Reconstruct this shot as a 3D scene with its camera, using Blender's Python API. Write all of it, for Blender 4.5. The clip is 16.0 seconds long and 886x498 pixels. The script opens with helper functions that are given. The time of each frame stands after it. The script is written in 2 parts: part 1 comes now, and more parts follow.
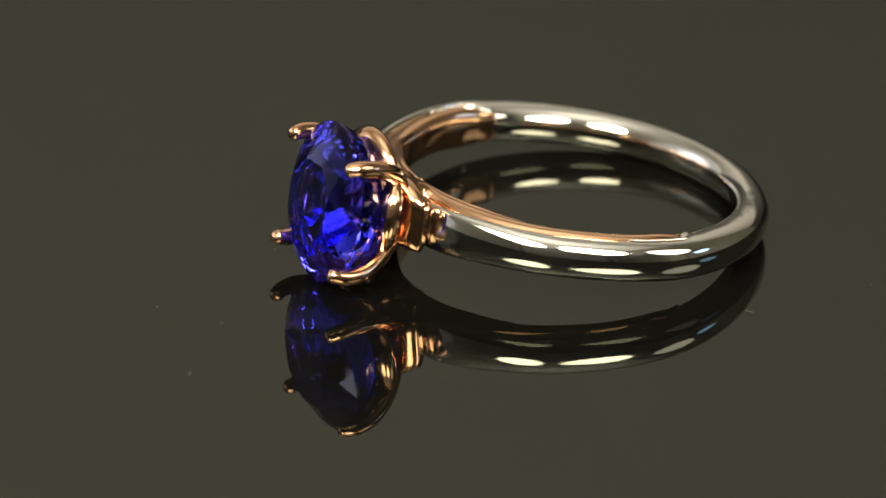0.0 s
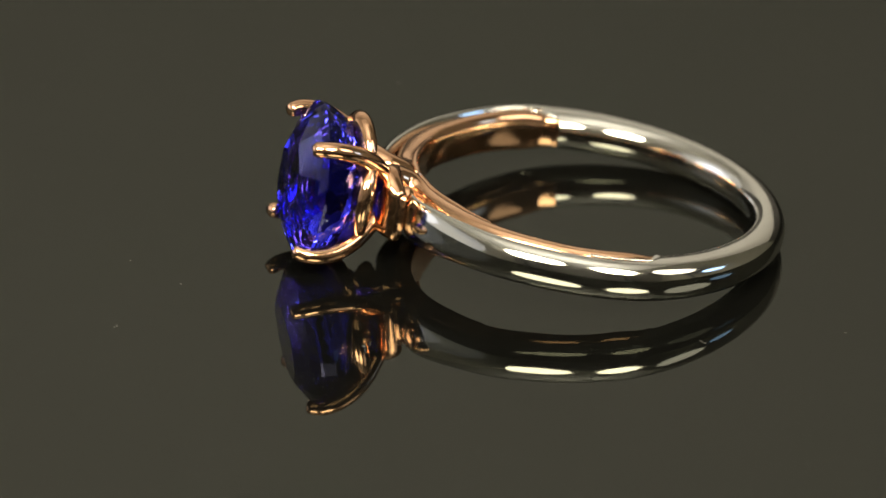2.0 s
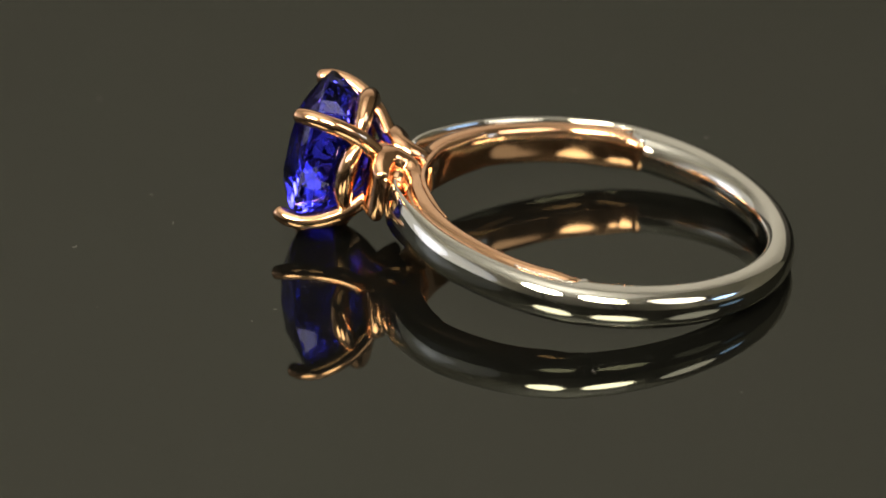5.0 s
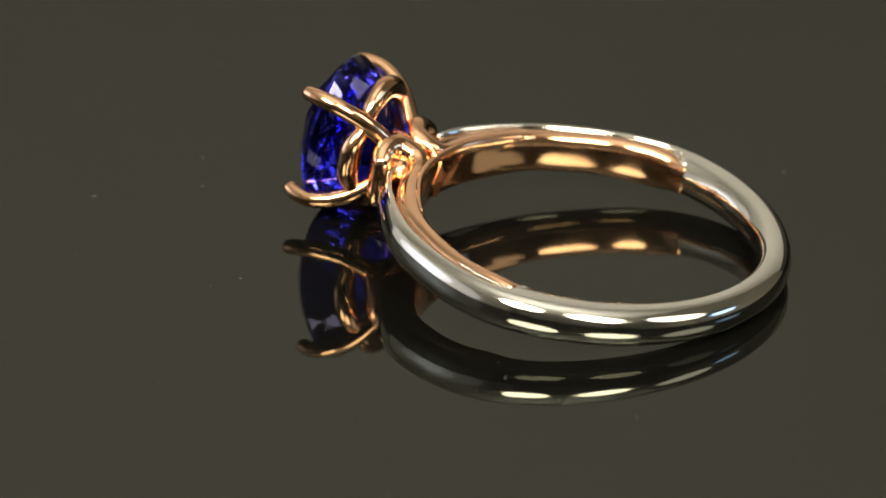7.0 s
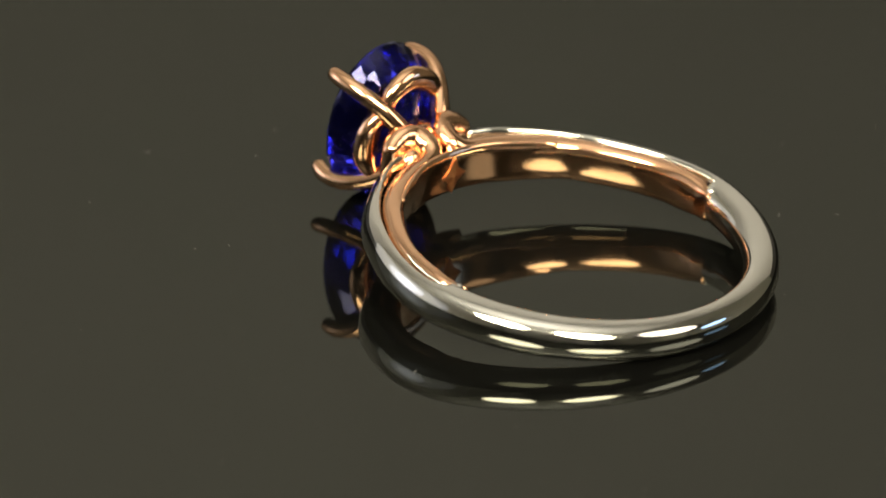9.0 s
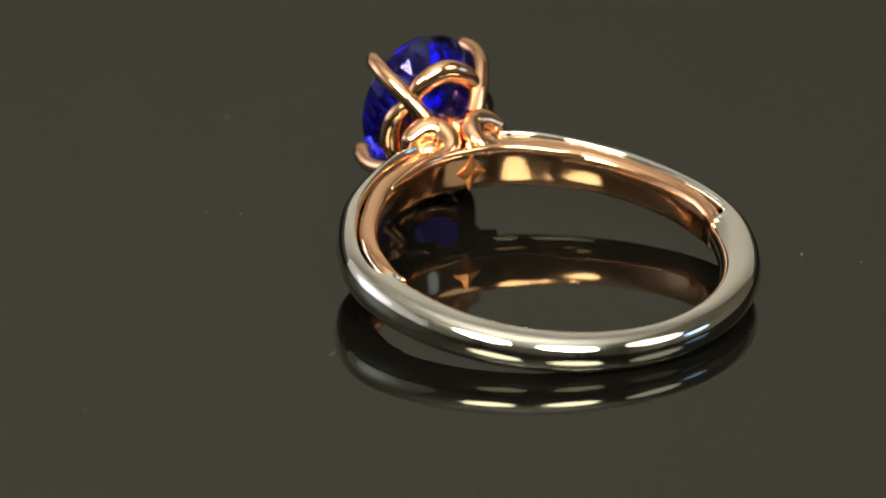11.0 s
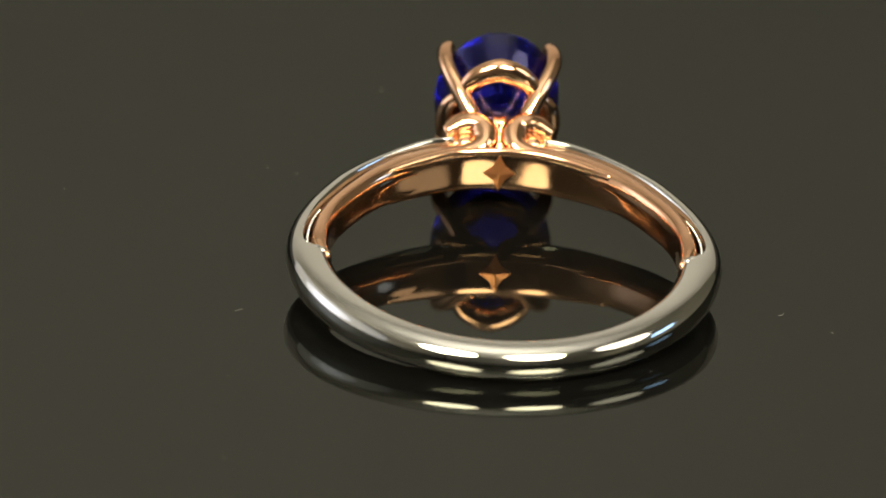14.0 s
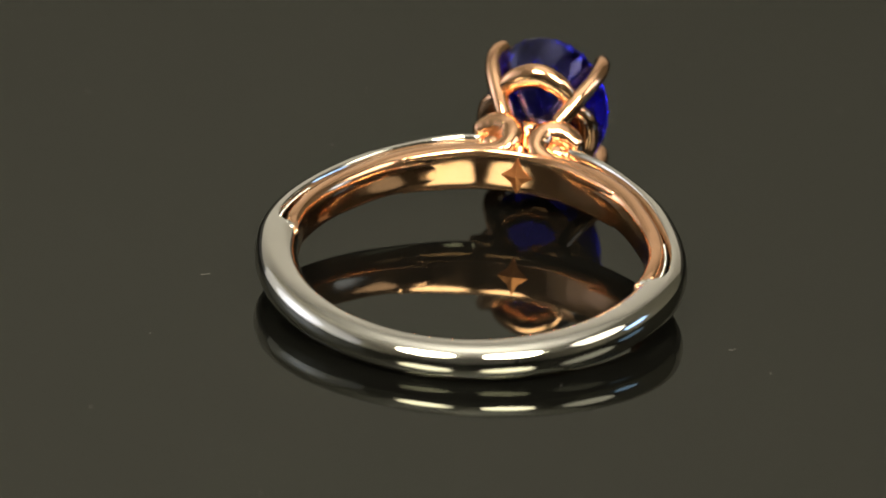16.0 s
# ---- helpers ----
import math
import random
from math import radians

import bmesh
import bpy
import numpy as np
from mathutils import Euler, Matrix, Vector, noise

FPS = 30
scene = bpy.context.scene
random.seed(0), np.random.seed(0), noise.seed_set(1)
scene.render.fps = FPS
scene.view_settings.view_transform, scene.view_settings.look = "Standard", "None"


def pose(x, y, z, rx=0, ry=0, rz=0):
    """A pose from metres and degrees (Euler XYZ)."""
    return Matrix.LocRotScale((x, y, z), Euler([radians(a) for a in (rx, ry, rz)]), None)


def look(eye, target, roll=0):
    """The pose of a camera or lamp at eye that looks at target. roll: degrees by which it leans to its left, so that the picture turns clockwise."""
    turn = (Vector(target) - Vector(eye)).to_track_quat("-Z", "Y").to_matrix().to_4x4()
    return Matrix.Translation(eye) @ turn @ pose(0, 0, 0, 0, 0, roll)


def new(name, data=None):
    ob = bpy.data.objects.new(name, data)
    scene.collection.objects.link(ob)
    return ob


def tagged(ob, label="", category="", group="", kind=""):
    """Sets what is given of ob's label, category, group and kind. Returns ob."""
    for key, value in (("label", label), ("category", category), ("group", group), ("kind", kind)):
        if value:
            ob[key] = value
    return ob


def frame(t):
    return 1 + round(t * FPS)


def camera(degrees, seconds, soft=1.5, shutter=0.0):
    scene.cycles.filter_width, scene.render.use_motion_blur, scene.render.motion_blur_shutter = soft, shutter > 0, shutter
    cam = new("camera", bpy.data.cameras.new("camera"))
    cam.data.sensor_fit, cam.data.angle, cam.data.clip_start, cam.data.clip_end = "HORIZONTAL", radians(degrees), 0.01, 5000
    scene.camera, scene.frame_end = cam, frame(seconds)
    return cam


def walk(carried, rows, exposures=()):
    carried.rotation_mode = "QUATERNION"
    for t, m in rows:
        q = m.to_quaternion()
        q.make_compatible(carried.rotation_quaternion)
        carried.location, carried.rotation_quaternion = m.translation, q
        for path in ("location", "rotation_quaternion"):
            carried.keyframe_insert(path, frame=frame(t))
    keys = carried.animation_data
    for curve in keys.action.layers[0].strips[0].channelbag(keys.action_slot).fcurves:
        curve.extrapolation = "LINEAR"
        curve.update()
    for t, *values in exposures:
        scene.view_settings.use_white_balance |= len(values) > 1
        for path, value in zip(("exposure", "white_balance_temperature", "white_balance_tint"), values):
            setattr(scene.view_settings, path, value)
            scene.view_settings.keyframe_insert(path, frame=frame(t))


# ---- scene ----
MM = 0.001
SECONDS = 16.0

# ---- camera: a macro lens on a fixed stand ----
cam = camera(10.0, SECONDS, soft=1.5)
cam.data.dof.use_dof, cam.data.dof.focus_distance, cam.data.dof.aperture_fstop = True, 0.246, 48.0
EYE = Vector((0.0, -0.2267, 0.1063))
YAW, PITCH, ROLL = radians(0.522), radians(25.138), 2.073
AIM = Vector((-math.sin(YAW) * math.cos(PITCH), math.cos(YAW) * math.cos(PITCH), -math.sin(PITCH)))
walk(cam, [(0.0, look(EYE, EYE + AIM, ROLL)), (SECONDS, look(EYE, EYE + AIM, ROLL))])

# ---- world and lamps ----
world = bpy.data.worlds.new("world")
scene.world = world
world.use_nodes = True
world.node_tree.nodes["Background"].inputs["Color"].default_value = (0.5, 0.55, 0.6, 1)
world.node_tree.nodes["Background"].inputs["Strength"].default_value = 0.05
scene.view_settings.exposure = 0.0


def area_lamp(name, place, target, size, watts, colour, shape="DISK", size_y=None):
    data = bpy.data.lights.new(name, "AREA")
    data.shape, data.size, data.energy, data.color = shape, size, watts, colour
    if size_y:
        data.size_y = size_y
    ob = new(name, data)
    ob.matrix_world = look(place, target)
    return ob


def around(azimuth, elevation, distance):
    """A place seen from the ring, azimuth in degrees to the right of the camera's side."""
    a, e = radians(azimuth), radians(elevation)
    return Vector((math.sin(a) * math.cos(e), -math.cos(a) * math.cos(e), math.sin(e))) * distance


RING_AT = Vector((0.0, 0.0, 0.003))
LAMPS = [around(-25, 40, 0.46), around(21, 40, 0.46)]
LAMP_SIZE = 0.19
for spot in LAMPS:
    area_lamp("studio_light", spot, RING_AT, LAMP_SIZE, 2.3, (1.0, 0.91, 0.68))
SIDE_LAMP = around(68, 36, 0.40)
area_lamp("studio_light", SIDE_LAMP, RING_AT, LAMP_SIZE * 0.95, 0.30, (1.0, 0.93, 0.78))
# unseen fill lamps, added only to brighten the backdrop that the disc mirrors
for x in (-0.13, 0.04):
    area_lamp("backdrop_fill", (x, 0.22, 0.25), (x, 0.45, 0.25), 0.16, 0.188, (1.0, 0.965, 0.87))
# unseen fill lamp added to lift the metal; it bounces off the ceiling
area_lamp("bounce_fill", (0.0, -0.15, 0.50), (0.0, -0.15, 0.80), 0.50, 3.5, (1.0, 0.95, 0.84))
WINDOW_X, GLOW_X = -0.60, 0.44
# window glow as stacked lamps, fading outwards; the widest is added to brighten the wall
for k, (width, height, watts) in enumerate(((0.20, 0.22, 0.09), (0.38, 0.36, 0.26), (0.95, 0.60, 0.42))):
    area_lamp("side_glow_light", (WINDOW_X + 0.006 + 0.004 * k, 0.05, 0.15), (0, 0.05, 0.15), width, watts, (0.72 + 0.07 * k, 0.77 + 0.06 * k, 1.0), "ELLIPSE", height)
# small blue lamp added at the right for the blue glint, its source unknown
area_lamp("side_glow_light", (GLOW_X - 0.012, -0.03, 0.13), (0, -0.03, 0.13), 0.12, 0.09, (0.36, 0.6, 1.0), "ELLIPSE", 0.08)


# ---- materials ----
def material(name, colour, rough=0.5, metal=0.0, spots=None, rough_range=None, bump=None, ior=None, transmission=0.0, spec=None, tint=None):
    """spots: (scale, second colour, share). rough_range: (scale, low, high). bump: (scale, metres)."""
    mat = bpy.data.materials.new(name)
    mat.use_nodes = True
    nodes, links = mat.node_tree.nodes, mat.node_tree.links
    shader = nodes["Principled BSDF"]
    shader.inputs["Base Color"].default_value = (*colour, 1)
    shader.inputs["Roughness"].default_value = rough
    shader.inputs["Metallic"].default_value = metal
    shader.inputs["Transmission Weight"].default_value = transmission
    if ior:
        shader.inputs["IOR"].default_value = ior
    if spec is not None:
        shader.inputs["Specular IOR Level"].default_value = spec
    if tint:
        shader.inputs["Specular Tint"].default_value = (*tint, 1)
    where = nodes.new("ShaderNodeTexCoord").outputs["Object"]

    def grain(scale, detail=4):
        tex = nodes.new("ShaderNodeTexNoise")
        tex.inputs["Scale"].default_value, tex.inputs["Detail"].default_value = scale, detail
        links.new(where, tex.inputs["Vector"])
        return tex.outputs["Fac"]

    def spread(value, low, high, to_low, to_high):
        ramp = nodes.new("ShaderNodeMapRange")
        for key, number in (("From Min", low), ("From Max", high), ("To Min", to_low), ("To Max", to_high)):
            ramp.inputs[key].default_value = number
        links.new(value, ramp.inputs["Value"])
        return ramp.outputs["Result"]

    if spots:
        mix = nodes.new("ShaderNodeMix")
        mix.data_type = "RGBA"
        mix.inputs["A"].default_value, mix.inputs["B"].default_value = (*colour, 1), (*spots[1], 1)
        links.new(spread(grain(spots[0]), 0.35, 0.7, 0.0, spots[2]), mix.inputs["Factor"])
        links.new(mix.outputs["Result"], shader.inputs["Base Color"])
    if rough_range:
        links.new(spread(grain(rough_range[0], 6), 0.3, 0.7, rough_range[1], rough_range[2]), shader.inputs["Roughness"])
    if bump:
        node = nodes.new("ShaderNodeBump")
        node.inputs["Distance"].default_value = bump[1]
        node.inputs["Strength"].default_value = 1.0
        links.new(grain(bump[0], 5), node.inputs["Height"])
        links.new(node.outputs["Normal"], shader.inputs["Normal"])
    return mat


WHITE_GOLD = material("white_gold", (0.76, 0.74, 0.69), 0.1, 1.0, (300, (0.69, 0.67, 0.62), 0.6), (900, 0.05, 0.12), (420, 0.000012))
ROSE_GOLD = material("rose_gold", (0.95, 0.57, 0.35), 0.12, 1.0, (350, (0.90, 0.50, 0.29), 0.6), (900, 0.09, 0.18), (500, 0.000015))
# deep orange paints in the glow inside the star-shaped opening
SATIN_ROSE = material("satin_rose_gold", (0.92, 0.40, 0.16), 0.35, 1.0, (900, (0.8, 0.3, 0.12), 0.7), None, (3000, 0.00002))
SOLDER = material("bright_solder", (0.9, 0.89, 0.86), 0.12, 1.0, None, (2500, 0.05, 0.25), (2500, 0.00006))
GEM = material("blue_gemstone", (0.04, 0.042, 1.0), 0.0, 0.0, None, None, None, 1.69, 1.0, tint=(0.45, 0.45, 0.95))


def dark_mirror(name, shine):
    """A black coated mirror: one even, faint reflection; veiling haze over the blacks is put into a diffuse colour."""
    mat = bpy.data.materials.new(name)
    mat.use_nodes = True
    nodes, links = mat.node_tree.nodes, mat.node_tree.links
    nodes.remove(nodes["Principled BSDF"])
    gloss = nodes.new("ShaderNodeBsdfAnisotropic")
    gloss.inputs["Color"].default_value = (*shine, 1)
    tex, ramp = nodes.new("ShaderNodeTexNoise"), nodes.new("ShaderNodeMapRange")
    tex.inputs["Scale"].default_value, tex.inputs["Detail"].default_value = 70, 5
    links.new(nodes.new("ShaderNodeTexCoord").outputs["Object"], tex.inputs["Vector"])
    ramp.inputs["To Min"].default_value, ramp.inputs["To Max"].default_value = 0.012, 0.03
    links.new(tex.outputs["Fac"], ramp.inputs["Value"])
    links.new(ramp.outputs["Result"], gloss.inputs["Roughness"])
    black_lift, both = nodes.new("ShaderNodeBsdfDiffuse"), nodes.new("ShaderNodeAddShader")
    black_lift.inputs["Color"].default_value = (0.0030, 0.0030, 0.0027, 1)
    links.new(gloss.outputs["BSDF"], both.inputs[0])
    links.new(black_lift.outputs["BSDF"], both.inputs[1])
    links.new(both.outputs["Shader"], nodes["Material Output"].inputs["Surface"])
    return mat


BLACK_GLASS = dark_mirror("black_glass", (0.072, 0.0745, 0.0665))
DUST = material("dust", (0.17, 0.16, 0.15), 0.9, 0.0, (4000, (0.1, 0.095, 0.09), 0.8))
BACKDROP = material("grey_paper", (0.45, 0.438, 0.418), 0.9, 0.0, (9, (0.42, 0.408, 0.39), 0.6), None, (900, 0.0002))
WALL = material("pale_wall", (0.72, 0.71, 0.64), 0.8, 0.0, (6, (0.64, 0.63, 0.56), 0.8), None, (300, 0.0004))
# darker copy of the pale wall: the right side's dimness put into the colour
SHADE_WALL = material("dim_olive_wall", (0.16, 0.155, 0.125), 0.8, 0.0, (6, (0.12, 0.117, 0.095), 0.8), None, (300, 0.0004))
CEILING = material("pale_ceiling", (0.72, 0.71, 0.66), 0.8, 0.0, (6, (0.66, 0.65, 0.60), 0.8), None, (300, 0.0004))
REAR_WALL = material("grey_wall", (0.34, 0.335, 0.31), 0.8, 0.0, (8, (0.28, 0.275, 0.25), 0.8), None, (300, 0.0004))
TABLE = material("dark_table", (0.03, 0.028, 0.025), 0.5, 0.0, (20, (0.02, 0.018, 0.016), 0.8), None, (200, 0.0003))
BLACK_METAL = material("black_metal", (0.02, 0.02, 0.02), 0.4, 0.0, (40, (0.03, 0.03, 0.03), 0.8), None, (400, 0.0002))


# ---- shape helpers ----
def mesh_of(name, bm, mat, smooth=True):
    bmesh.ops.recalc_face_normals(bm, faces=bm.faces)
    data = bpy.data.meshes.new(name)
    bm.to_mesh(data)
    bm.free()
    data.materials.append(mat)
    for face in data.polygons:
        face.use_smooth = smooth
    return data


def part(name, bm, mat, parent, label="", smooth=True):
    ob = new(name, mesh_of(name, bm, mat, smooth))
    ob.parent = parent
    return tagged(ob, label)


def box(bm, lo, hi):
    made = bmesh.ops.create_cube(bm, size=1)
    lo, hi = Vector(lo), Vector(hi)
    for v in made["verts"]:
        v.co = Vector(((lo[i] + hi[i]) / 2 + v.co[i] * (hi[i] - lo[i]) for i in range(3)))


def catmull(points, steps):
    """A smooth line through the points, each a tuple of equal length."""
    pts = [np.array(p, float) for p in points]
    pts = [2 * pts[0] - pts[1]] + pts + [2 * pts[-1] - pts[-2]]
    out = []
    for i in range(1, len(pts) - 2):
        a, b, c, d = pts[i - 1:i + 3]
        for k in range(steps):
            t = k / steps
            out.append(0.5 * (2 * b + (c - a) * t + (2 * a - 5 * b + 4 * c - d) * t * t + (3 * b - a - 3 * c + d) * t ** 3))
    out.append(pts[-2])
    return out


def loft(bm, rings):
    """Joins rings of places with quads and closes both ends."""
    rows = [[bm.verts.new(p) for p in ring] for ring in rings]
    count = len(rows[0])
    for a, b in zip(rows, rows[1:]):
        for i in range(count):
            bm.faces.new((a[i], a[(i + 1) % count], b[(i + 1) % count], b[i]))
    bm.faces.new(rows[0][::-1])
    bm.faces.new(rows[-1])


def tube(bm, line, sides=16, blunt=True):
    """A round wire along rows of (x, y, z, radius)."""
    rows = [np.array(r, float) for r in line]
    rings = []
    normal = None
    for i, r in enumerate(rows):
        way = Vector(rows[min(i + 1, len(rows) - 1)][:3] - rows[max(i - 1, 0)][:3]).normalized()
        if normal is None:
            normal = way.orthogonal().normalized()
        normal = (normal - way * normal.dot(way)).normalized()
        side = way.cross(normal)
        centre = Vector(r[:3])
        ring = [centre + (normal * math.cos(a) + side * math.sin(a)) * r[3] for a in (2 * math.pi * k / sides for k in range(sides))]
        if i == 0 and blunt:
            for k in (0.25, 0.6, 0.86):
                s = math.sqrt(1 - (1 - k) ** 2)
                rings.append([centre - way * r[3] * (1 - k) + (p - centre) * s for p in ring])
        rings.append(ring)
        if i == len(rows) - 1 and blunt:
            for k in (0.86, 0.6, 0.25):
                s = math.sqrt(1 - (1 - k) ** 2)
                rings.append([centre + way * r[3] * (1 - k) + (p - centre) * s for p in ring])
    loft(bm, rings)


def strip(bm, line, sides=64, cap=0.15):
    """A bar that lies in the ring's plane, along rows of (x, y, thickness, width, height) and then either how round its section
    is (the way out is to the left of its course), or the way out as x, y and how deep the domed outer side is."""
    rows = [np.array(r, float) for r in line]
    rings = []
    for i, r in enumerate(rows):
        way = Vector((*(rows[min(i + 1, len(rows) - 1)][:2] - rows[max(i - 1, 0)][:2]), 0)).normalized()
        left = Vector((r[5], r[6], 0)) if len(r) > 6 else Vector((-way.y, way.x, 0))
        ends = [1.0]
        if i == 0:
            ends = [0.35, 0.65, 0.88, 1.0]
        if i == len(rows) - 1:
            ends = [1.0, 0.88, 0.65, 0.35]
        for s in ends:
            shift = cap * math.sqrt(1 - s * s) * (-1 if i == 0 else 1)
            ring_ = []
            for j in range(sides):
                a = 2 * math.pi * (j + 0.5) / sides
                c, q = math.cos(a), math.sin(a)
                if len(r) == 6:
                    n, k = 2.6, r[5]
                    u = (1 - k) * math.copysign(abs(c) ** (2 / n), c) * r[2] / 2 + k * c * r[2] / 2
                    v = (1 - k) * math.copysign(abs(q) ** (2 / n), q) * r[3] / 2 + k * (q * r[2] / 2 + math.copysign((r[3] - r[2]) / 2, q) * min(1, abs(q) * 3))
                else:
                    n = 2.05 if c > 0 else 3.0
                    v = math.copysign(abs(q) ** (2 / n), q)
                    if c > 0:
                        u = c ** (2 / n) * r[7]
                    else:
                        deep = r[2] - r[7]
                        arc = min(0.36, 0.6 * deep)
                        u = -(deep - arc) * abs(c) ** 0.36 - arc * (1 - v * v)
                    u, v = u + r[2] / 2 - r[7], v * r[3] / 2
                ring_.append(Vector((r[0], r[1], r[4])) + way * shift + left * (u * s) + Vector((0, 0, v * s)))
            rings.append(ring_)
    loft(bm, rings)


def scaled(bm):
    bmesh.ops.scale(bm, vec=(MM, MM, MM), verts=bm.verts)
    return bm


# ---- the studio ----
def structure(name, lo, hi, mat, label):
    bm = bmesh.new()
    box(bm, lo, hi)
    ob = new(name, mesh_of(name, bm, mat, False))
    return tagged(ob, label, name.split("_")[0], kind="structure")


FLOOR_Z = -0.030
structure("floor", (-0.62, -1.02, FLOOR_Z - 0.02), (0.62, 0.47, FLOOR_Z), TABLE, "dark matt table board under the turntable")
structure("wall_east", (0.44, -1.0, FLOOR_Z), (0.46, 0.45, 0.80), SHADE_WALL, "side wall of the studio, its dimness put into the olive colour")
structure("wall_west", (-0.62, -1.0, FLOOR_Z), (-0.60, 0.45, 0.80), WALL, "pale grey side wall of the studio")
structure("wall_south", (-0.62, -1.02, FLOOR_Z), (0.62, -1.0, 0.80), REAR_WALL, "grey wall behind the camera")
structure("wall_north", (-0.62, 0.45, FLOOR_Z), (0.62, 0.47, 0.80), BACKDROP, "plain grey paper backdrop behind the turntable")
# unseen board, added so the metal's low reflections of the backdrop go dark
structure("baseboard", (-0.598, 0.425, FLOOR_Z), (0.438, 0.449, 0.12), TABLE, "unseen dark board added along the foot of the backdrop")
structure("ceiling", (-0.62, -1.02, 0.80), (0.62, 0.47, 0.82), CEILING, "pale matt studio ceiling")


# ---- turning of the disc and of all that lies on it ----
def turn(t):
    return Matrix.Rotation(radians(-8.6473 * t), 4, "Z")


TIMES = [k * 1.0 for k in range(17)]

# ---- the ring, in its own space: x to the stone, z along the finger hole, in millimetres ----
TILT = radians(6.125)
ROLL_OVER = radians(0.70)
HEAD = radians(213.732)
CENTRE = (3.506, 3.174)
LIFT = 1.986
RING_REST = (Matrix.Translation((CENTRE[0] * MM, CENTRE[1] * MM, LIFT * MM)) @ Matrix.Rotation(HEAD, 4, "Z") @ Matrix.Rotation(-TILT, 4, "Y") @ Matrix.Rotation(ROLL_OVER, 4, "X"))

ring = new("ring")
tagged(ring, "two-tone gold ring with oval blue gemstone, lying on black glass", "ring")

NOTCH = 99.0


def ease(a, b, x):
    x = min(1, max(0, (x - a) / (b - a)))
    return x * x * (3 - 2 * x)


def profile(phi, places, values):
    """A smooth course of values over the angle from the head."""
    for i in range(len(places) - 1):
        if phi <= places[i + 1]:
            return values[i] + (values[i + 1] - values[i]) * ease(places[i], places[i + 1], phi)
    return values[-1]


def outer_radius(phi):
    return profile(phi, [11, 21, 34, 58, 100, 180], [9.74, 9.86, 9.82, 10.03, 10.63, 10.60])


def inner_radius(phi):
    return profile(phi, [6, 28, 55, 99, 180], [7.84, 7.88, 8.00, 8.50, 8.92])


def band_width(phi):
    return profile(phi, [12, 60, 180], [2.26, 2.02, 1.90])


def band_height(phi):
    """How far the rails leave the ring's plane towards the head."""
    return 0.04 * (1 - ease(8, 75, phi))


def shank():
    """White gold: full section behind, a slender outer strip along the shoulders."""
    bm = bmesh.new()
    line = []
    turns = np.concatenate([np.arange(14, 94, 2.0), np.arange(94, 103, 0.5), np.arange(103, 257, 2.0), np.arange(257, 266, 0.5), np.arange(266, 347, 2.0)])
    for deg in turns:
        phi = deg if deg <= 180 else 360 - deg
        out = outer_radius(phi)
        strip_in = out - profile(phi, [10, 32, 58, 100], [0.60, 0.82, 1.10, 1.02])
        inn = strip_in + (inner_radius(phi) - strip_in) * ease(NOTCH - 7.0, NOTCH + 1.0, phi)
        mid = (out + inn) / 2
        a = radians(-deg)
        line.append((mid * math.cos(a), mid * math.sin(a), out - inn, band_width(phi), 0.2 * band_height(phi), math.cos(a), math.sin(a), profile(phi, [12, 55, 95, 150], [0.28, 0.70, 0.74, 0.95])))
    strip(bm, line)
    return scaled(bm)


def rail_inside(phi):
    return inner_radius(phi) - profile(phi, [12, 30, 50, 80], [0.04, 0.16, 0.14, 0.02])


def shoulder(side):
    """Rose gold: inner rail from the notch to the head, then a tight curl back to the white gold strip."""
    bm = bmesh.new()
    key = []
    for phi in (101, 98, 94, 89, 84, 79, 74, 69, 64, 59, 54, 49, 44, 39, 34, 29, 24, 19, 14):
        thick = profile(phi, [10, 18, 30, 60, 94, 102], [1.05, 1.26, 1.38, 1.12, 0.98, 0.30])
        mid = rail_inside(phi) + thick / 2
        a = radians(phi)
        key.append((mid * math.cos(a), mid * math.sin(a), thick, band_width(phi) + 0.10 - 0.55 * ease(90, 101, phi), band_height(phi), 0.35 * (1 - ease(14, 40, phi))))
    for x, y, thick, top, round_ in ((8.28, 1.66, 1.16, 1.24, 0.4), (8.44, 1.20, 1.22, 1.36, 0.6), (8.74, 0.82, 1.30, 1.62, 0.8), (9.24, 0.70, 1.34, 1.86, 1.0), (9.72, 0.80, 1.36, 2.02, 1.0),
                                     (10.02, 1.16, 1.36, 2.10, 1.0), (10.10, 1.62, 1.30, 2.06, 1.0), (10.02, 2.08, 1.16, 1.88, 1.0), (9.88, 2.44, 0.96, 1.64, 1.0), (9.74, 2.72, 0.66, 1.40, 1.0)):
        key.append((x, y, thick, top + 1.25, (top - 1.25) / 2, round_))
    line = catmull(key, 5)
    if side < 0:
        line = [(r[0], -r[1], *r[2:]) for r in line]
    strip(bm, line)
    return scaled(bm)


def curl_floor(side):
    """The rounded floor in the hollow of the curl."""
    bm = bmesh.new()
    made = bmesh.ops.create_uvsphere(bm, u_segments=32, v_segments=20, radius=1.0)
    for v in made["verts"]:
        v.co = Vector((9.18 + 0.60 * v.co.x, side * (1.64 + 0.75 * v.co.y), 0.22 + 1.0 * v.co.z))
    return scaled(bm)


part("shank", shank(), WHITE_GOLD, ring, "polished white gold shank, domed outside")
for side in (1, -1):
    rail = part("shoulder", shoulder(side), ROSE_GOLD, ring, "polished rose gold rail that curls over at the head")
    part("curl_floor", curl_floor(side), ROSE_GOLD, ring)


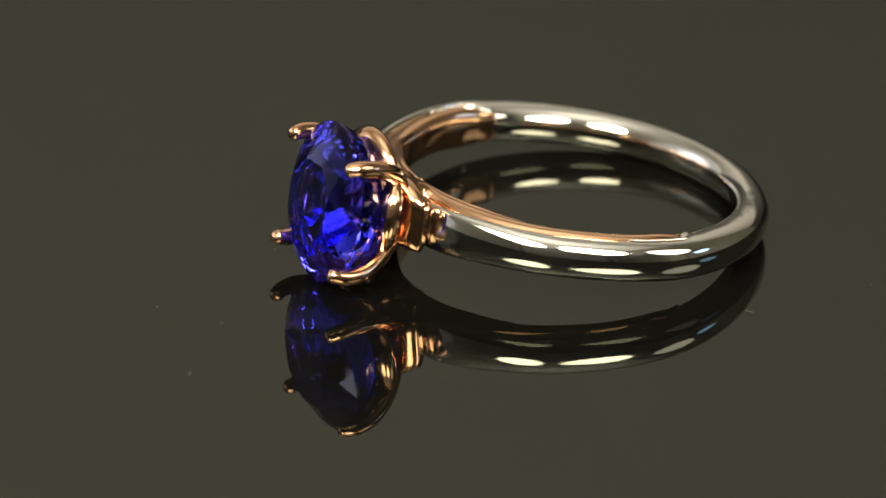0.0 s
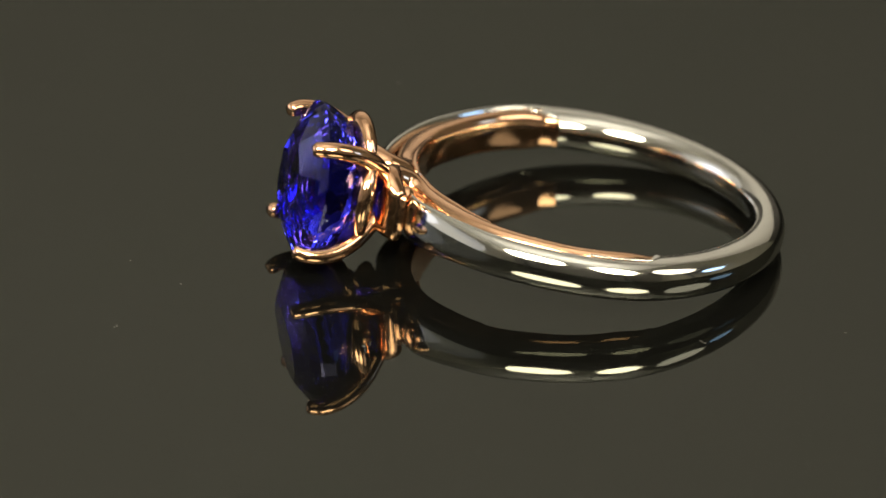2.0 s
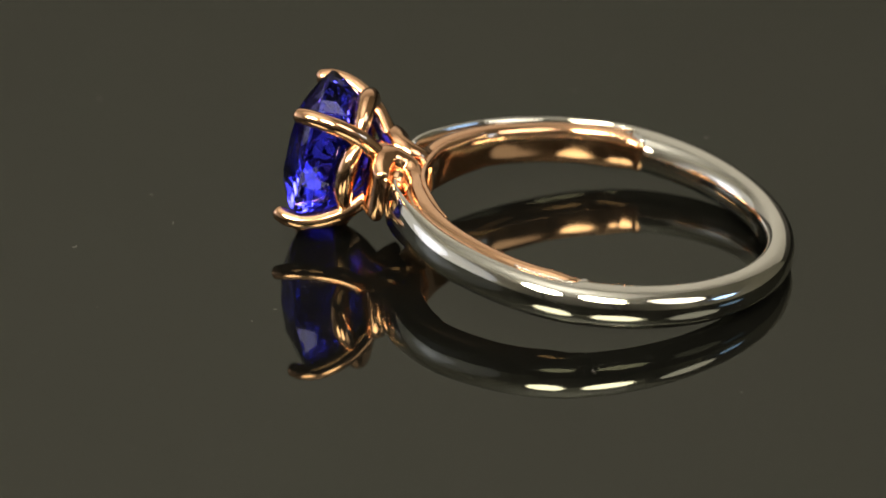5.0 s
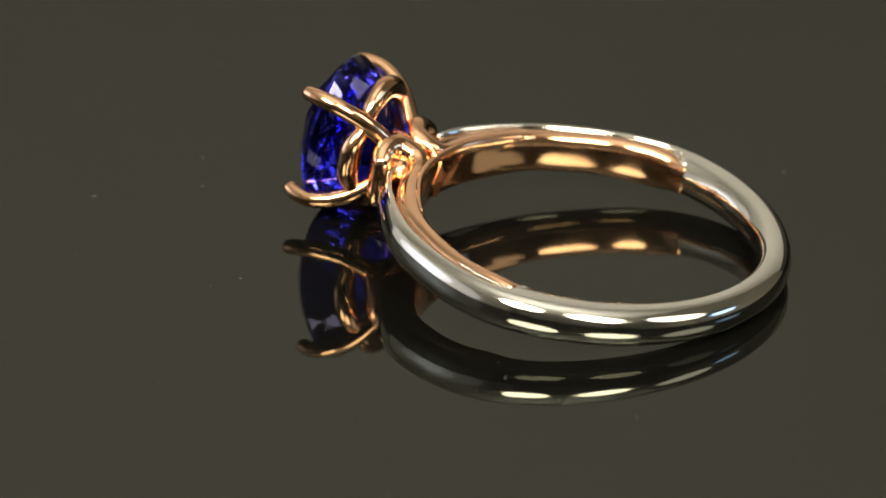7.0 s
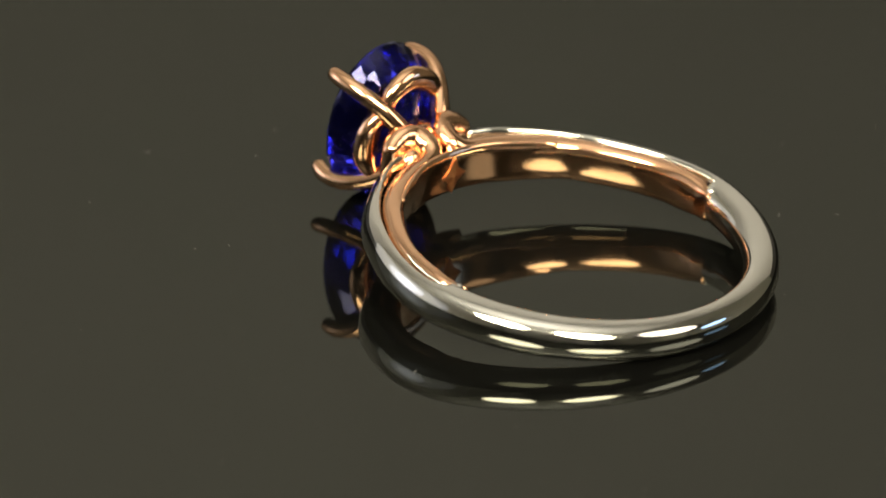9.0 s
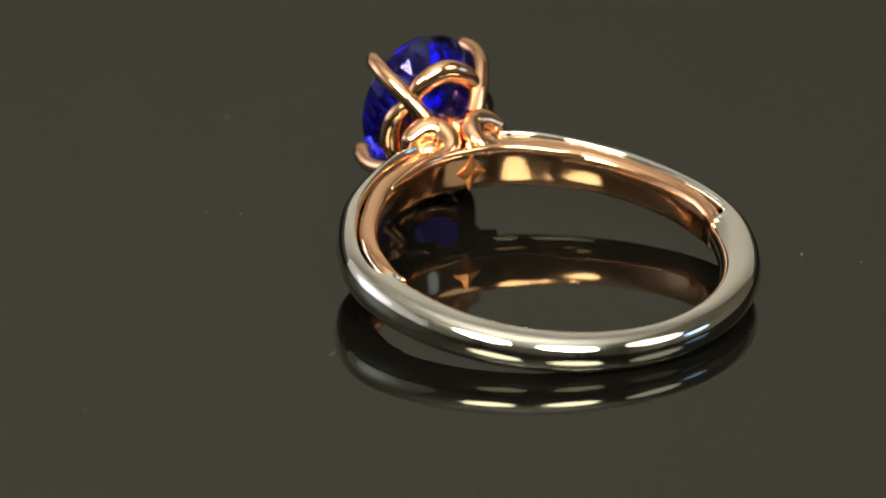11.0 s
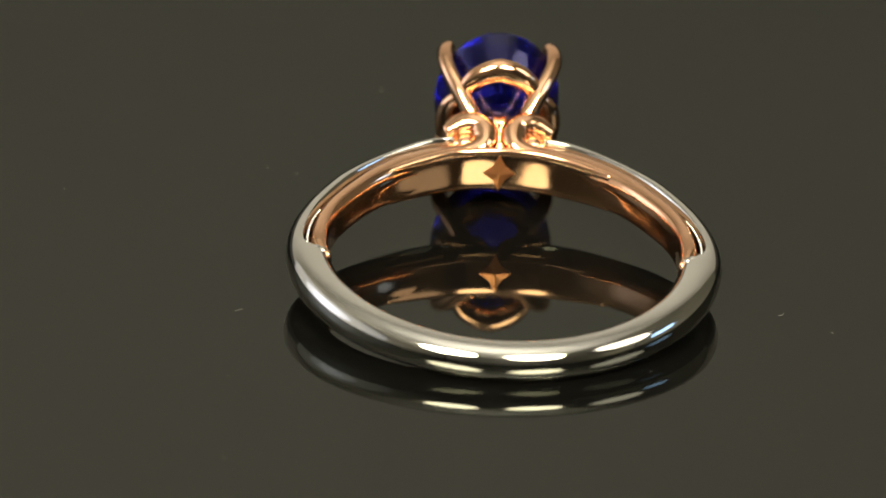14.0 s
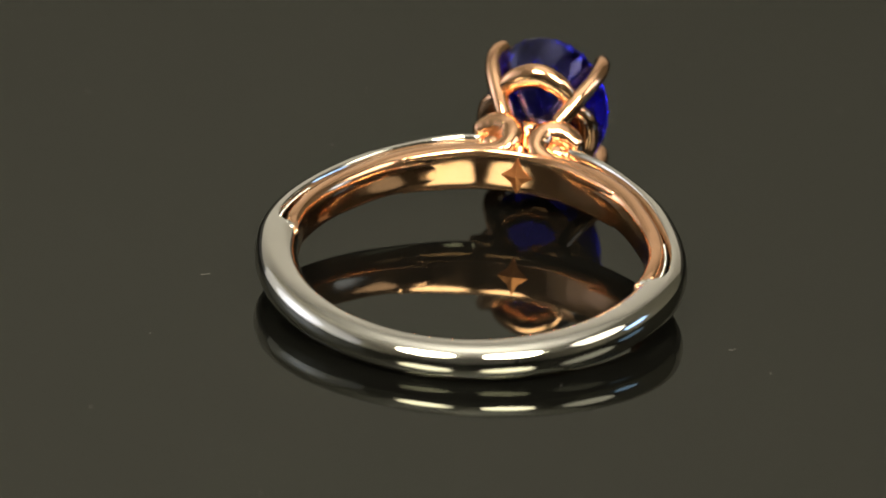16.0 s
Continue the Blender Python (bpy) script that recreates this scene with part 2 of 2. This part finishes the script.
def solder(side):
    """The bright solder bead where the rose gold rail ends in the white gold."""
    bm = bmesh.new()
    for phi, r, size, z in ((98.6, 9.18, 0.26, 0.80), (99.6, 8.96, 0.24, 0.78), (97.8, 9.38, 0.16, 0.84)):
        made = bmesh.ops.create_icosphere(bm, subdivisions=2, radius=size)
        a = radians(phi)
        for v in made["verts"]:
            v.co *= 1 + 0.18 * noise.noise(v.co * 9)
            v.co = Vector((v.co.x, v.co.y, v.co.z * 0.75)) + Vector((r * math.cos(a), r * math.sin(a) * side, z))
    return scaled(bm)


def milgrain(side):
    """A row of tiny beads in the slit beside the rail's end."""
    bm = bmesh.new()
    for k in range(26):
        phi = 78 + 0.72 * k
        a, r = radians(phi), outer_radius(phi) - profile(phi, [58, 100], [1.22, 1.02]) - 0.02
        made = bmesh.ops.create_icosphere(bm, subdivisions=1, radius=0.085)
        for v in made["verts"]:
            v.co += Vector((r * math.cos(a), r * math.sin(a) * side, band_width(phi) / 2 - 0.05))
    return scaled(bm)


for side in (1, -1):
    part("solder_bead", solder(side), SOLDER, ring, "bright lumpy solder bead")
    tagged(part("milgrain_edge", milgrain(side), WHITE_GOLD, ring, "row of tiny beads"), kind="stuff")

# head: built upright about z = 0, then set a little higher than the band and leaning back
STONE_A, STONE_B = 4.00, 3.15
GIRDLE_X, TABLE_X, CULET_X = 13.66, 14.78, 10.35
HEAD_SET = Matrix.Translation((10.0, 0, 0.58)) @ Matrix.Rotation(radians(-3.5), 4, "Y") @ Matrix.Translation((-10.0, 0, 0))


def headed(bm):
    bmesh.ops.transform(bm, matrix=HEAD_SET, verts=bm.verts)
    return scaled(bm)


def prong(sy, sz):
    bm = bmesh.new()
    key = [(10.30, 1.20, 0.95, 0.47), (10.5, 1.36, 1.14, 0.48), (10.85, 1.62, 1.50, 0.48), (11.5, 2.05, 2.05, 0.47), (12.4, 2.50, 2.48, 0.45), (13.25, 2.71, 2.68, 0.43), (13.95, 2.70, 2.70, 0.41), (14.36, 2.58, 2.64, 0.38)]
    reach = 1.07 if sz < 0 else 0.98
    tube(bm, [(p[0], p[1] * sy, p[2] * sz * reach, p[3]) for p in catmull(key, 4)])
    return headed(bm)


def flatten(bm):
    """The arches are bands, thinner towards the stone than across, set close under it."""
    for v in bm.verts:
        v.co.x = 11.55 + (v.co.x - 11.40) * 0.78


def arch_end(sz):
    bm = bmesh.new()
    key = [(11.0, -1.74, 1.58, 0.32), (11.22, -1.68, 2.02, 0.44), (11.38, -1.10, 2.66, 0.60), (11.48, 0, 3.04, 0.68), (11.38, 1.10, 2.66, 0.60), (11.22, 1.68, 2.02, 0.44), (11.0, 1.74, 1.58, 0.32)]
    tube(bm, [(p[0], p[1], p[2] * sz, p[3]) for p in catmull(key, 5)], 20)
    flatten(bm)
    return headed(bm)


def arch_side(sy):
    bm = bmesh.new()
    key = [(10.95, 1.66, -1.66, 0.34), (11.20, 2.05, -1.50, 0.46), (11.44, 2.36, -0.80, 0.66), (11.52, 2.44, 0, 0.72), (11.44, 2.36, 0.80, 0.66), (11.20, 2.05, 1.44, 0.46), (10.95, 1.66, 1.60, 0.34)]
    tube(bm, [(p[0], p[1] * sy, p[2], p[3]) for p in catmull(key, 5)], 20)
    flatten(bm)
    return headed(bm)


def head_base():
    """A short waisted stem between the shoulders and the basket."""
    bm = bmesh.new()
    tube(bm, catmull([(8.25, 0, -0.45, 0.30), (9.0, 0, -0.45, 0.36), (9.7, 0, -0.30, 0.66), (10.2, 0, -0.12, 0.95), (10.5, 0, 0, 1.15)], 4), 20)
    return headed(bm)


def gemstone():
    """An oval brilliant cut, as the hull of its corners."""
    bm = bmesh.new()
    place = lambda r, deg, x: bm.verts.new((x, STONE_B * r * math.cos(radians(deg)), STONE_A * r * math.sin(radians(deg))))
    for k in range(8):
        place(0.56, 45 * k + 22.5, TABLE_X)
        place(0.80, 45 * k, TABLE_X - 0.50)
        place(0.42, 45 * k, GIRDLE_X - 2.42)
    for k in range(32):
        place(1.0, 11.25 * k, GIRDLE_X + 0.07)
        place(1.0, 11.25 * k, GIRDLE_X - 0.09)
        place(0.92, 11.25 * k + 5.6, GIRDLE_X - 0.73)
        place(0.90, 11.25 * k + 5.6, GIRDLE_X + 0.37)
    for k in range(16):
        place(0.80, 22.5 * k + 11.25, GIRDLE_X - (1.48 if k % 2 else 1.42))
        place(0.62, 22.5 * k, GIRDLE_X - 1.96)
    bm.verts.new((CULET_X, 0, 0))
    bmesh.ops.convex_hull(bm, input=bm.verts[:])
    bmesh.ops.dissolve_limit(bm, angle_limit=radians(1.0), verts=bm.verts[:], edges=bm.edges[:])
    return headed(bm)


def star_gap_fill():
    """The small four-pointed opening inside the finger hole, under the head, filled with a raised plate."""
    bm = bmesh.new()
    rim = []
    for k in range(8):
        r = (0.80 if k % 4 == 0 else 0.82) if k % 2 == 0 else 0.44
        a = math.pi / 4 * k
        rim.append((r * math.sin(a), r * math.cos(a) * 1.25))
    loft(bm, [[(8.00, y, z - 0.05) for y, z in rim], [(7.74, y, z - 0.05) for y, z in rim], [(7.60, y * 0.12, z * 0.12 - 0.05) for y, z in rim]])
    return scaled(bm)


def bridge():
    """The thin inner wall under the head that joins both rails."""
    bm = bmesh.new()
    line = []
    for deg in np.arange(-42, 42.1, 1.0):
        phi, a = abs(deg), radians(-deg)
        inn = rail_inside(phi) - 0.02 + 0.09 * ease(24, 42, phi)
        out = 8.36 - 0.1 * ease(10, 42, phi)
        line.append(((inn + out) / 2 * math.cos(a), (inn + out) / 2 * math.sin(a), out - inn, band_width(phi) + 0.10 - 0.12 * ease(20, 42, phi), band_height(phi), 0.35 * (1 - ease(14, 40, phi))))
    strip(bm, line)
    return scaled(bm)


part("bridge", bridge(), ROSE_GOLD, ring)
part("gemstone", gemstone(), GEM, ring, "deep blue violet oval faceted gemstone", False)
part("stem", head_base(), ROSE_GOLD, ring)
nub = bmesh.new()
tube(nub, catmull([(8.30, 0, 1.30, 0.16), (8.16, 0, 1.02, 0.24), (8.05, 0, 0.72, 0.20)], 4), 16)
part("nub", scaled(nub), ROSE_GOLD, ring)
part("star_gap_fill", star_gap_fill(), SATIN_ROSE, ring, "small four-pointed opening under the head, filled with orange rose gold", False)
for sy in (1, -1):
    part("gallery_arch", arch_side(sy), ROSE_GOLD, ring)
    part("gallery_arch", arch_end(sy), ROSE_GOLD, ring)
    for sz in (1, -1):
        part("prong", prong(sy, sz), ROSE_GOLD, ring, "round-tipped rose gold prong")


# ---- the glossy black disc and its dust ----
def disc():
    bm = bmesh.new()
    rows = [(0.0005, -0.006), (0.138, -0.006), (0.140, -0.005), (0.140, -0.001), (0.139, 0.0), (0.0005, 0.0)]
    rings = [[(r * math.cos(a), r * math.sin(a), z) for a in (2 * math.pi * k / 128 for k in range(128))] for r, z in rows]
    loft(bm, rings)
    return bm


turntable = new("turntable")
tagged(turntable, "round glossy black glass turntable disc with a little dust", "turntable")
part("disc", disc(), BLACK_GLASS, turntable, "polished black glass disc", False)
foot = bmesh.new()
loft(foot, [[(r * math.cos(a), r * math.sin(a), z) for a in (2 * math.pi * k / 64 for k in range(64))] for r, z in [(0.06, FLOOR_Z), (0.06, -0.012), (0.05, -0.006)]])
part("foot", foot, BLACK_METAL, turntable, "matt black base")


def dust():
    bm = bmesh.new()
    rnd = random.Random(5)
    seen = [(-13.5, -15.0, 0.34), (12.9, -5.9, 0.40), (-2.2, 15.6, 0.45), (-1.9, 18.5, 0.14), (-1.9, -12.5, 0.14), (19.0, -2.3, 0.12), (-15.6, -8.0, 0.16), (-12.4, -9.5, 0.14)]
    seen += [(rnd.uniform(-28, 28), rnd.uniform(-28, 28), rnd.uniform(0.04, 0.09)) for _ in range(20)]
    for x, y, size in seen:
        a = rnd.uniform(0, 6.3)
        key = [(x + size * 0.5 * math.cos(a + b) * s, y + size * 0.5 * math.sin(a + b) * s, 0.012, 0.012 + 0.01 * rnd.random()) for s, b in ((-1, rnd.uniform(-0.7, 0.7)), (0, 0), (1, rnd.uniform(-0.7, 0.7)))]
        tube(bm, catmull(key, 2), 6)
    return scaled(bm)


specks = new("dust_specks", mesh_of("dust_specks", dust(), DUST))
tagged(specks, "scattered pale dust specks and lint on the black glass", "dust", kind="stuff")


# ---- studio lamps, seen as highlights in the metal ----
def studio_lamp(place):
    lamp = new("studio_lamp")
    tagged(lamp, "round warm white studio lamp with a black housing", "lamp", "lamps beside the camera")
    lamp.matrix_world = look(place, RING_AT)
    bm = bmesh.new()
    r = LAMP_SIZE / 2
    rows = [(r + 0.004, -0.004), (r + 0.012, -0.004), (r + 0.012, 0.05), (0.04, 0.09), (0.001, 0.09), (0.001, 0.086), (0.037, 0.086), (r + 0.004, 0.046)]
    rings = [[(q * math.cos(a), q * math.sin(a), z) for a in (2 * math.pi * k / 48 for k in range(48))] for q, z in rows]
    rows3 = [[bm.verts.new(p) for p in ring_] for ring_ in rings]
    for a, b in zip(rows3, rows3[1:] + rows3[:1]):
        for i in range(48):
            bm.faces.new((a[i], a[(i + 1) % 48], b[(i + 1) % 48], b[i]))
    part("housing", bm, BLACK_METAL, lamp, "matt black housing", False)
    inverse = lamp.matrix_world.inverted()
    bm = bmesh.new()
    foot_z = FLOOR_Z + 0.012
    start = inverse @ (place + (place - RING_AT).normalized() * 0.09)
    end = inverse @ Vector((place.x * 1.25, place.y * 1.25, foot_z))
    tube(bm, [(*start, 0.008), (*((start + end) / 2), 0.008), (*end, 0.008)], 12)
    part("stand", bm, BLACK_METAL, lamp, "black stand")
    bm = bmesh.new()
    centre = Vector((place.x * 1.25, place.y * 1.25, FLOOR_Z))
    tube(bm, [(*(inverse @ (centre + Vector((0, 0, 0.0)))), 0.06), (*(inverse @ (centre + Vector((0, 0, 0.012)))), 0.055)], 24, False)
    part("foot", bm, BLACK_METAL, lamp, "round black foot")


for spot in LAMPS + [SIDE_LAMP]:
    studio_lamp(spot)


def motions():
    walk(ring, [(t, turn(t) @ RING_REST) for t in TIMES])
    walk(turntable, [(t, turn(t)) for t in TIMES])
    walk(specks, [(t, turn(t)) for t in TIMES])


motions()
